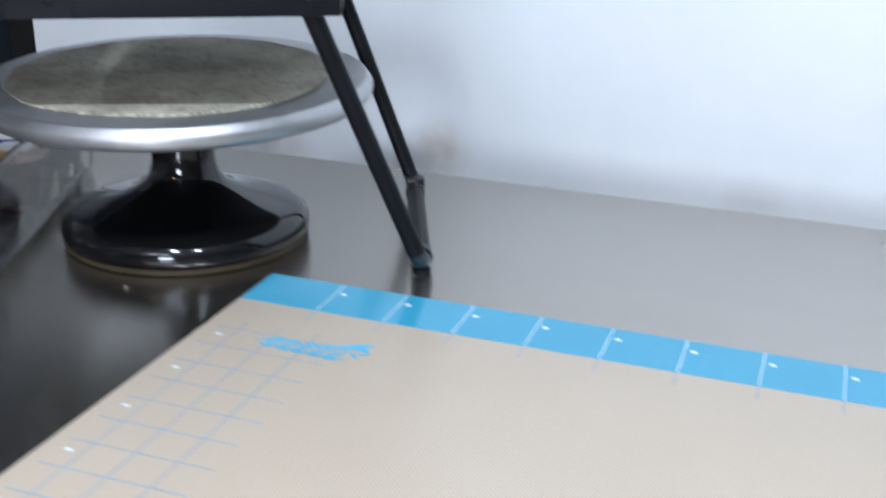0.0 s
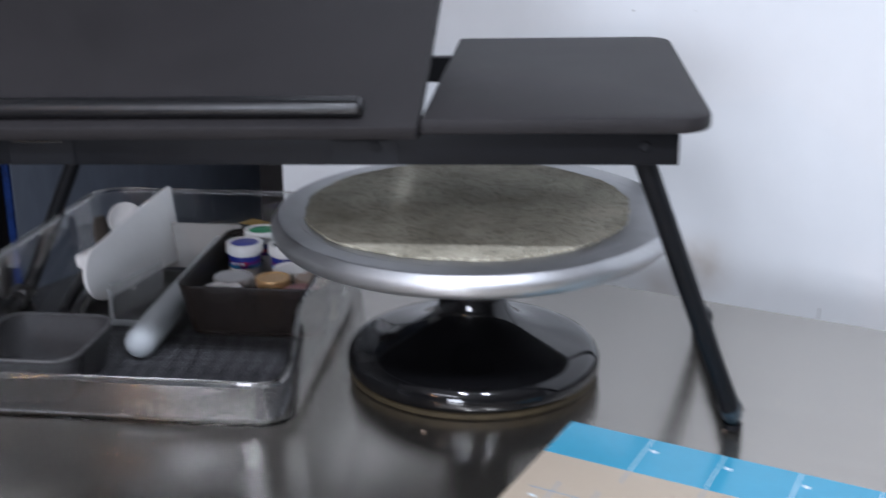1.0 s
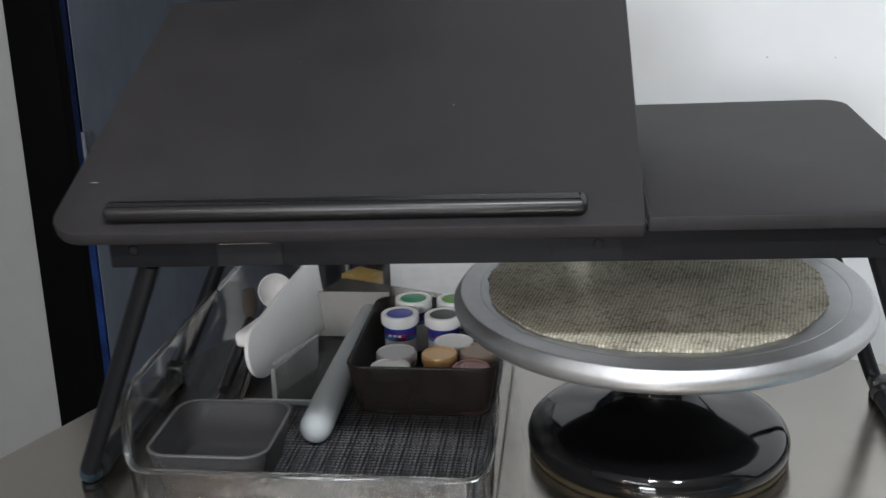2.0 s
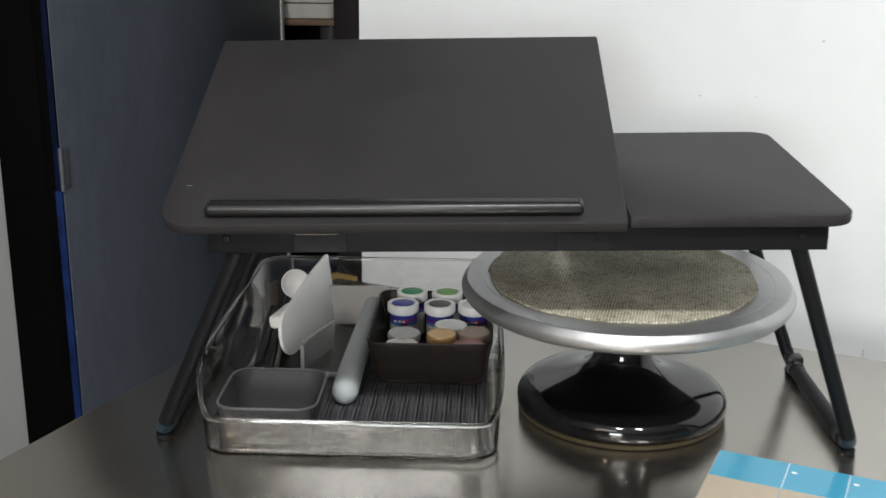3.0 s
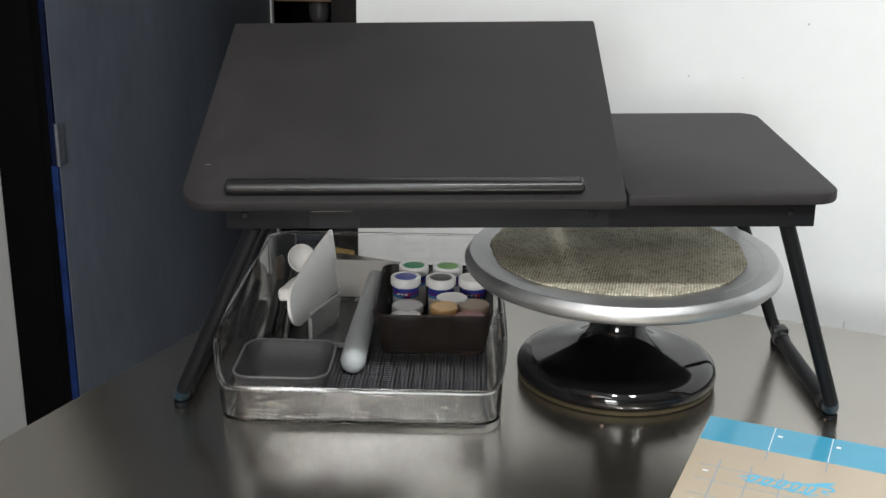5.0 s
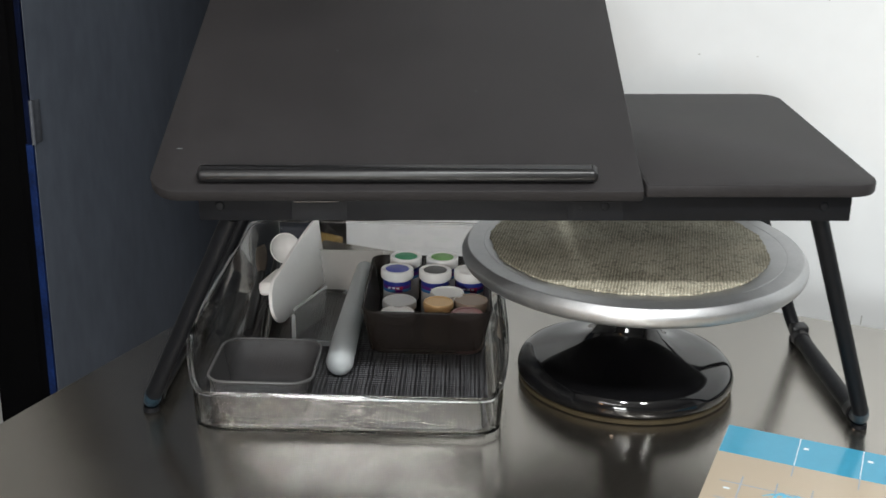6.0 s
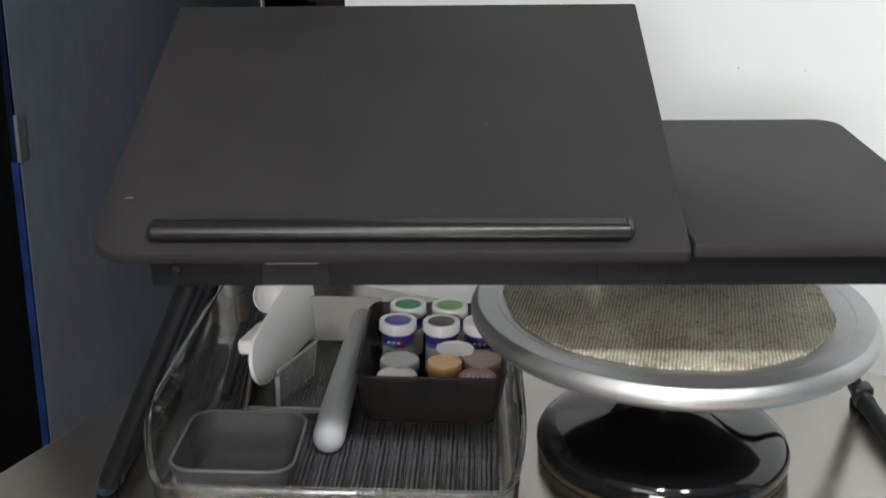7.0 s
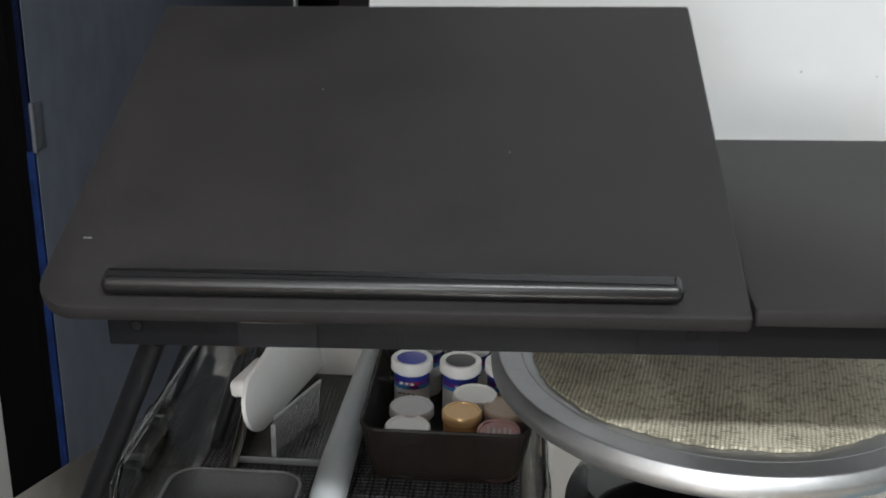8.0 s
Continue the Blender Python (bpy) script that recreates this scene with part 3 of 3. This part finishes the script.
part("base", lathe([(0, 0.0035), (0.090, 0.0035), (0.0962, 0.0040), (0.0990, 0.0065), (0.1000, 0.0100), (0.0999, 0.0140), (0.0980, 0.0192), (0.0935, 0.0238), (0.0860, 0.0272),
                    (0.0745, 0.0300), (0.0620, 0.0328), (0.0500, 0.0364), (0.0400, 0.0410), (0.0325, 0.0462), (0.0282, 0.0532), (0.0258, 0.0615), (0.0248, 0.0720), (0.0244, 0.1070), (0, 0.1070)], 128), ENAMEL, cake,
     "glossy black enamelled cast base")
part("base_rim", lathe([(0.085, 0.0), (0.0960, 0.0), (0.0985, 0.0010), (0.0992, 0.0046), (0.096, 0.0058), (0.085, 0.0058), (0.085, 0.0)], 128), RUST, cake, "bare brown metal bottom rim")
TIPPED = Matrix.Translation((-0.001, 0, 0.1225)) @ pose(0, 0, 0, 1.8, -0.6, 0) @ Matrix.Translation((0, 0, -0.116)) @ Matrix.Diagonal((0.990, 0.990, 1, 1))
part("plate", lathe([(0.1405, 0.1082), (0.1465, 0.1084), (0.1515, 0.1097), (0.1543, 0.1126), (0.1556, 0.1155), (0.1558, 0.1192), (0.1550, 0.1210), (0.1517, 0.1257), (0.1508, 0.1264), (0.1500, 0.1265), (0.1494, 0.1265),
                     (0.1366, 0.1265), (0.1362, 0.1265), (0.1359, 0.1263), (0.1356, 0.1265), (0.1352, 0.1265), (0, 0.1265)], 160, TIPPED), ALU, cake, "turned aluminium plate with a rounded rim")
# unseen dark disc, added so the glossy base mirrors no bright metal
part("underside", lathe([(0, 0.1038), (0.138, 0.1062), (0.1404, 0.1080), (0.1404, 0.1200), (0, 0.1200)], 96, TIPPED), PLASTIC, cake, "dark disc added under the plate to darken the base's reflections")
cloth_pts = []
rng = random.Random(4)
for k in range(240):
    a = 2 * math.pi * k / 240
    r = 0.1265 + 0.0011 * math.sin(5 * a + 1) + 0.0007 * math.sin(13 * a) + 0.0009 * rng.uniform(-1, 1)
    r -= 0.0045 * math.exp(-(math.atan2(math.sin(a), math.cos(a)) / 0.35) ** 2)
    cloth_pts.append((r * math.cos(a), r * math.sin(a)))
cloth = link("nonslip_cloth", slab(cloth_pts, 0.0, 0.0022, 0.0003), CLOTH)
cloth.matrix_world = pose(0.4170, 0.099, 0) @ TIPPED @ pose(0, 0, 0.1267)
tagged(cloth, "round beige non-slip cloth, grey with stains, on the turntable", "cloth")

# ---------------------------------------------------------------- clear bin
X0, X1, Y0, Y1 = 0.039, 0.303, -0.034, 0.303
bin_thing = thing("storage_bin", pose(0.171, 0.1345, 0), "clear acrylic storage bin with a low front", "storage bin")
BC = (0.171, 0.1345)
outer = round_rect(X0 - BC[0], X1 - BC[0], Y0 - BC[1], Y1 - BC[1], (0.026, 0.026, 0.028, 0.028), 9)
# denser sides, so that the rim can dip to the front
dense = []
for a, b in zip(outer, outer[1:] + outer[:1]):
    n = max(1, int(math.hypot(b[0] - a[0], b[1] - a[1]) / 0.012))
    dense += [(a[0] + (b[0] - a[0]) * k / n, a[1] + (b[1] - a[1]) * k / n) for k in range(n)]
low = [(x * 0.985, y * 0.990) for x, y in dense]


def rim_height(y):
    s = min(1, max(0, (y + BC[1] + 0.030) / 0.030))
    s = s * s * (3 - 2 * s)
    return 0.037 + 0.047 * s


part("bin_body", tub(dense, low, [rim_height(y) for x, y in dense], 0.0008, 0.0028, 0.0022), CLEAR, bin_thing)
bin_thing.children[0].visible_shadow = False
lip = [(x, y, rim_height(y)) for x, y in dense]
part("rolled_rim", sweep(lip + lip[:1], 0.0022, 8), CLEAR, bin_thing, "rounded clear rim").visible_shadow = False

# extra panel behind the clear front, standing in for its silvery reflection
part("front_wall", slab(round_rect(X0 - BC[0] + 0.020, X1 - BC[0] - 0.020, Y0 - BC[1] + 0.0052, Y0 - BC[1] + 0.0068, (0.0006,) * 4, 2), 0.0085, 0.0350, 0.0005), FRONT_SHEEN, bin_thing,
     "added grey panel for the reflected sheen of the clear front")
liner = link("bin_liner", slab(round_rect(X0 + 0.012, X1 - 0.012, Y0 + 0.012, Y1 - 0.012, (0.02,) * 4), 0.0034, 0.0052, 0.0004), LINER)
tagged(liner, "black mesh liner on the floor of the bin", "liner")
rib_mesh = part("rib", box(-0.00085, 0.00085, Y0 + 0.014, Y1 - 0.014, 0.0046, 0.0057, 0.0003, 1), LINER, liner).data
liner.children[0].location.x = X0 + 0.0155
for k in range(1, 69):
    rib = new("rib", rib_mesh)
    rib.parent = liner
    rib.location.x = X0 + 0.0155 + 0.0034 * k
FLOORZ = 0.0058

# ---------------------------------------------------------------- things in the bin
caddy = thing("jar_caddy", pose(0.234, 0.202, FLOORZ), "smoked brown plastic box full of small jars", "box")
part("caddy_body", tub(round_rect(-0.0625, 0.0625, -0.084, 0.084, (0.014,) * 4), round_rect(-0.055, 0.055, -0.077, 0.077, (0.014,) * 4), 0.0455, 0.0, 0.0022, 0.002), SMOKE, caddy)

caddy_rim = [(x, y, 0.0460) for x, y in round_rect(-0.0615, 0.0615, -0.083, 0.083, (0.0135,) * 4)]
part("caddy_rim", sweep(caddy_rim + caddy_rim[:1], 0.0014, 8), SMOKE, caddy, "rounded rim")

cup = thing("square_cup", pose(0.097, 0.025, FLOORZ), "smoked grey square plastic cup, empty", "cup")
part("cup_body", tub(round_rect(-0.045, 0.045, -0.047, 0.047, (0.018,) * 4), round_rect(-0.038, 0.038, -0.040, 0.040, (0.016,) * 4), 0.0365, 0.0, 0.0018, 0.0018), SMOKEGREY, cup)

cup_rim = [(x, y, 0.0368) for x, y in round_rect(-0.0442, 0.0442, -0.0462, 0.0462, (0.0175,) * 4)]
part("cup_rim", sweep(cup_rim + cup_rim[:1], 0.0012, 8), CUPRIM, cup, "paler rounded rim")

pin_line = [(0.1555, 0.078, FLOORZ + 0.0130), (0.156, 0.12, FLOORZ + 0.0150), (0.159, 0.20, FLOORZ + 0.0215), (0.163, 0.287, FLOORZ + 0.0290)]
start, ahead = Vector(pin_line[0]), (Vector(pin_line[1]) - Vector(pin_line[0])).normalized()
caps = [(start - ahead * d, r) for d, r in ((0.0125, 0.002), (0.0115, 0.006), (0.009, 0.0092), (0.005, 0.0118), (0.0, 0.0128))]
pin_pts = [c[0] for c in caps] + [Vector(p) for p in pin_line[1:]]
pin_r = [c[1] for c in caps] + [0.0126, 0.0112, 0.0098]
pin = link("rolling_pin", sweep(pin_pts, pin_r, 28), PIN)
tagged(pin, "small translucent white plastic rolling pin", "rolling pin")

# fondant smoother: an upright white plate with a grip on its far side
sm_x = Vector((0.222, 0.965, 0.0)).normalized()
sm_z = sm_x.cross(Vector((-0.13, 0.02, 0.991))).normalized()
sm_y = sm_z.cross(sm_x)
SM = Matrix.Translation((0.0845, 0.150, FLOORZ + 0.012)) @ Matrix((sm_x, sm_y, sm_z)).transposed().to_4x4()
smoother = thing("fondant_smoother", SM, "white plastic fondant smoother standing on edge", "smoother")
plate_line = [(0.026 + 0.026 * math.cos(math.radians(a)), 0.025 + 0.025 * math.sin(math.radians(a))) for a in range(270, 104, -12)]
plate_line += [(0.045, 0.0535), (0.075, 0.0605), (0.110, 0.0670), (0.148, 0.0722), (0.151, 0.0722), (0.152, 0.0705), (0.152, 0.0015), (0.150, 0.0)]
part("smoother_plate", slab(plate_line[::-1], -0.002, 0.002, 0.001), WHITEPL, smoother)
part("grip", slab(round_rect(0.012, 0.062, 0.031, 0.045, (0.005,) * 4), -0.016, -0.0022, 0.003), WHITEPL, smoother, "white plastic grip")

scraper = thing("clear_scraper", pose(0.105, 0.150, FLOORZ, 0, 0, 70), "clear plastic scraper standing on edge", "scraper")
blade = box(0, 0.064, 0, 0.002, 0, 0.034, 0.0006, 1)
for v in blade.verts:
    if v.co.x > 0.025 and v.co.z > 0.017:
        v.co.x += 0.006
part("scraper_blade", blade, SHEET, scraper)
part("scraper_top", sweep([(0, 0.001, 0.0345), (0.035, 0.001, 0.0345), (0.070, 0.001, 0.0345)], 0.0012, 8), PIN, scraper, "pale top edge")
part("scraper_edge", box(-0.0028, -0.0004, -0.001, 0.003, 0, 0.030, 0.0008, 1), PIN, scraper, "pale edge strip")

tray = thing("clear_tray", pose(0.112, 0.218, FLOORZ), "shallow clear plastic tray under the tools", "tray")
part("tray_base", slab(round_rect(-0.040, 0.036, -0.074, 0.078, (0.003,) * 4), 0.0002, 0.004, 0.0006), GREYDISC, tray)
part("tray_lip", box(-0.040, 0.036, -0.0765, -0.0745, 0.0002, 0.0055, 0.0006, 1), PIN, tray, "pale front lip")
part("tray_back", box(-0.012, 0.070, 0.070, 0.0725, 0.0045, 0.050, 0.0008, 1), FROST, tray, "frosted upright back")

for name, pts, tip, w, end in (
        ("peeler", [(0.0575, 0.155, 0.0125), (0.057, 0.185, 0.021), (0.056, 0.220, 0.031), (0.0555, 0.250, 0.040)], [(0.0555, 0.254, 0.042), (0.0555, 0.256, 0.055), (0.0555, 0.254, 0.070)], 0.0066, AMBER),
        ("palette_knife", [(0.072, 0.200, 0.026), (0.071, 0.225, 0.032), (0.070, 0.250, 0.040), (0.069, 0.275, 0.048)], [(0.072, 0.196, 0.025), (0.074, 0.160, 0.014), (0.076, 0.125, 0.0085)], 0.0055, SPOON)):
    tool = thing(name, Matrix.Identity(4), "black-handled %s leaning in the bin" % name.replace("_", " "), "kitchen tool")
    line = spline(pts, 6)
    part("handle", sweep(line, [w * (0.8 + 0.25 * math.sin(math.pi * i / (len(line) - 1))) for i in range(len(line))], 14, 0.8), PLASTIC, tool)
    tl = spline(tip, 5)
    part("blade", sweep(tl, [0.0045 + 0.0035 * math.sin(math.pi * (i + 1) / (len(tl) + 1)) for i in range(len(tl))], 12, 0.35), end, tool, "smoky brown rounded end" if end is AMBER else "steel blade")
spoon = thing("measuring_spoon", pose(0.080, 0.258, 0.0665, 66, 0, 24), "white plastic measuring spoon bowl", "spoon")
part("bowl", lathe([(0, -0.010), (0.009, -0.008), (0.0145, -0.002), (0.0165, 0.003), (0.0155, 0.003), (0.0135, -0.001), (0.008, -0.006), (0, -0.008)], 40), WHITEPL, spoon)
part("spoon_handle", sweep([(0.0, -0.0155, 0.001), (0.0, -0.04, 0.0), (0.0, -0.068, -0.002)], [0.0035, 0.003, 0.0035], 10, 0.5), WHITEPL, spoon)


def jar(x, y, top, disc, rx=0.0, ry=0.0, bands=(LBLUE, LRED, LCYAN)):
    h = 0.0490
    ob = thing("colour_jar", pose(x, y, top - h, rx, ry, 12 * math.sin(x * 900)), "white food colour jar with a coloured lid disc", "jar", "jars in the caddy")
    part("jar_body", lathe([(0, 0), (0.0134, 0), (0.0143, 0.001), (0.0143, 0.0385), (0.0135, 0.0394), (0, 0.0394)], 40), WHITEPL, ob)
    ribs = lathe([(0.0, 0.0396), (0.0162, 0.0396), (0.0168, 0.0402), (0.0168, 0.0482), (0.0162, 0.049), (0.0138, 0.049), (0.0136, 0.0482), (0, 0.0482)], 64)
    for v in ribs.verts:
        if v.co.xy.length > 0.0166:
            v.co.xy *= 1.0 + 0.012 * math.cos(32 * math.atan2(v.co.y, v.co.x))
    lid = part("lid", ribs, WHITEPL, ob, "ribbed white screw lid")
    part("lid_disc", lathe([(0, 0.0487), (0.0118, 0.0487), (0.0122, 0.0484), (0, 0.0483)], 40), disc, lid, "coloured paper disc")
    lab = part("label", lathe([(0.0145, 0.0268), (0.0145, 0.0300), (0.0145, 0.0335), (0.0145, 0.0380)], 48), bands[0], ob, "printed label band")
    for more in (bands[1], bands[2], PURPLE):
        lab.data.materials.append(more)
    for i, poly in enumerate(lab.data.polygons):
        turn_k, row = i % 48, i // 48
        poly.material_index = (2, 3, 0)[row] if turn_k < 37 else ((3, 1, 0)[row] if turn_k < 41 else (2, 3, 0)[row])
    for k in range(4):
        part("small_print", box(-0.007 + 0.0037 * k, -0.0045 + 0.0037 * k, -0.0147, -0.0138, 0.0222, 0.0233), GREY, ob, "dark line of small print")
    for k in range(3):
        part("label_bar", box(-0.006 + 0.0045 * k, -0.003 + 0.0045 * k, -0.01485, -0.0144, 0.0310, 0.0328), INK, lab, "white line of print")
    return ob


jar(0.2005, 0.2330, 0.0565, VIOLET)
jar(0.2400, 0.2320, 0.0565, GREY)
jar(0.2080, 0.2695, 0.0580, GREEN)
jar(0.2470, 0.2680, 0.0585, LIME)
jar(0.2765, 0.2350, 0.0560, WHITEPL)


def pot(x, y, top, r, body, lid, label, rx=0.0, ry=0.0):
    h = 0.030
    base = 0.0076 - (top - h)
    ob = thing("dust_pot", pose(x, y, top - h, rx, ry, 0), label, "pot", "pots in the caddy")
    part("pot_body", lathe([(0, base), (r * 0.88, base), (r * 0.92, base + 0.001), (r * 0.92, 0.0222), (0, 0.0222)], 36), body, ob)
    part("pot_lid", lathe([(0, 0.0225), (r * 0.97, 0.0225), (r, 0.0231), (r, 0.0288), (r * 0.95, 0.030), (r * 0.84, 0.030), (r * 0.81, 0.0292), (r * 0.4, 0.0292), (0, 0.0292)], 44), lid, ob)
    return ob


pot(0.2055, 0.1740, 0.0440, 0.0170, CLEARPOT, SILVER, "small clear pot with a grey lid")
pot(0.2050, 0.1440, 0.0432, 0.0170, CLEARPOT, WHITEPL, "small clear pot with a white lid")
pot(0.2530, 0.1945, 0.0462, 0.0172, CLEARPOT, WHITEPL, "small clear pot with a white lid")
pot(0.2445, 0.1600, 0.0490, 0.0150, GOLD, GOLDTOP, "small gold lustre dust pot")
pot(0.2770, 0.1760, 0.0455, 0.0172, TAN, TAN, "small tan lustre dust pot")
pink = pot(0.2725, 0.1430, 0.0440, 0.0165, PINK, PINK, "small pink lustre dust pot", 4, 0)
for k in range(5):
    part("print_bar", box(-0.0085 + 0.004 * k, -0.0068 + 0.004 * k, -0.005 + 0.001 * (k % 2), 0.005 - 0.001 * (k % 3), 0.0292, 0.0295), FAINT, pink.children[1], "pale unreadable print")

# ---------------------------------------------------------------- silicone mat
MATM = pose(0.498, 0.005, 0, 0, 0, AXIS)
mat_thing = thing("pastry_mat", MATM, "beige silicone pastry mat with a blue ruled border", "mat")
ML, MH = 0.62, 0.42
part("mat_sheet", slab(round_rect(0, ML, -MH, 0, (0.004,) * 4, 3), 0.0004, 0.0014, 0.0002), MATTAN, mat_thing)
part("border", box(0.0005, ML - 0.0005, -0.0505, -0.0003, 0.00135, 0.00155), BLUE, mat_thing, "blue printed border")
for k in range(12):
    x = 0.0605 + 0.0503 * k
    if x > ML:
        break
    part("tick", box(x - 0.00035, x + 0.00035, -0.0500, -0.001, 0.00156, 0.00164), INK, mat_thing, "white ruler mark")
    part("tick_tail", box(x - 0.0005, x + 0.0005, -0.068, -0.0507, 0.00141, 0.00149), GRIDINK, mat_thing)
    part("number_bar", box(x + 0.004, x + 0.0080, -0.0190, -0.0155, 0.00156, 0.00164), INK, mat_thing, "unreadable white number")
for k in range(12):
    y = -0.0985 - 0.0265 * k
    part("grid_line", box(0.010, 0.100, y - 0.0005, y + 0.0005, 0.00141, 0.00149), GRIDINK, mat_thing)
    if k % 2 == 0:
        part("number_bar", box(0.0145, 0.0195, y - 0.0115, y - 0.0088, 0.00141, 0.00150), INK, mat_thing, "unreadable white number")
for x in (0.026, 0.0525, 0.079):
    part("grid_line", box(x - 0.0005, x + 0.0005, -MH + 0.01, -0.085, 0.00150, 0.00156), GRIDINK, mat_thing)


def ribbon(points, widths, z, m):
    """A flat printed stroke along a smooth line."""
    line = spline([(x, y, 0) for x, y in points], 8)
    n = len(line) - 1
    bm = bmesh.new()
    rows = []
    for i, p in enumerate(line):
        d = (line[min(i + 1, n)] - line[max(i - 1, 0)]).normalized()
        s = i / n * (len(widths) - 1)
        j = min(int(s), len(widths) - 2)
        w = widths[j] + (widths[j + 1] - widths[j]) * (s - j)
        side = Vector((-d.y, d.x, 0)) * w / 2
        rows.append((bm.verts.new(p + side + Vector((0, 0, z + 0.00004 * i / n))), bm.verts.new(p - side + Vector((0, 0, z + 0.00004 * i / n)))))
    for a, c in zip(rows, rows[1:]):
        bm.faces.new((a[0], a[1], c[1], c[0]))
    bm.transform(m)
    return bm


LM = pose(0.046, -0.107, 0, 0, 0, -3)
part("logo", ribbon([(-0.002, -0.002), (0.010, 0.006), (0.028, 0.006), (0.048, 0.010), (0.066, 0.019), (0.073, 0.024)], (0.001, 0.003, 0.002, 0.003, 0.006, 0.002), 0.0015, LM), LOGO, mat_thing, "blue flourish of a script logo")
part("logo", ribbon([(0.060, 0.013), (0.070, 0.015), (0.074, 0.010), (0.066, 0.006), (0.072, 0.001)], (0.002, 0.004, 0.002, 0.003, 0.001), 0.0016, LM), LOGO, mat_thing, "blue hook of a script logo")
for k in range(5):
    x, h = 0.003 + 0.0115 * k, 0.010 + 0.0018 * k
    part("logo", ribbon([(x, -0.003), (x + 0.005, -0.006), (x + 0.011, h * 0.5), (x + 0.007, h * 0.75), (x + 0.004, -0.001), (x + 0.008, -0.006), (x + 0.015, -0.002)], (0.0014, 0.0028, 0.0016, 0.0026, 0.0012), 0.00155 + 0.00005 * k, LM), LOGO, mat_thing, "blue stroke of a script logo")

crumbs = bmesh.new()
rng = random.Random(11)
for _ in range(14):
    x, y, r = rng.uniform(0.02, 1.0), rng.uniform(-0.62, -0.03), rng.uniform(0.0006, 0.0012)
    q = TOP @ Vector((x, y, r * 0.7))
    if 0.02 < q.x < 0.33 and q.y > -0.06:
        continue
    bmesh.ops.create_icosphere(crumbs, subdivisions=1, radius=r, matrix=Matrix.Translation(q) @ Matrix.Diagonal((1.3, 0.9, 0.7, 1)))
tagged(link("crumbs", crumbs, TAN), "a few dry crumbs on the steel worktop", "crumbs", kind="stuff")
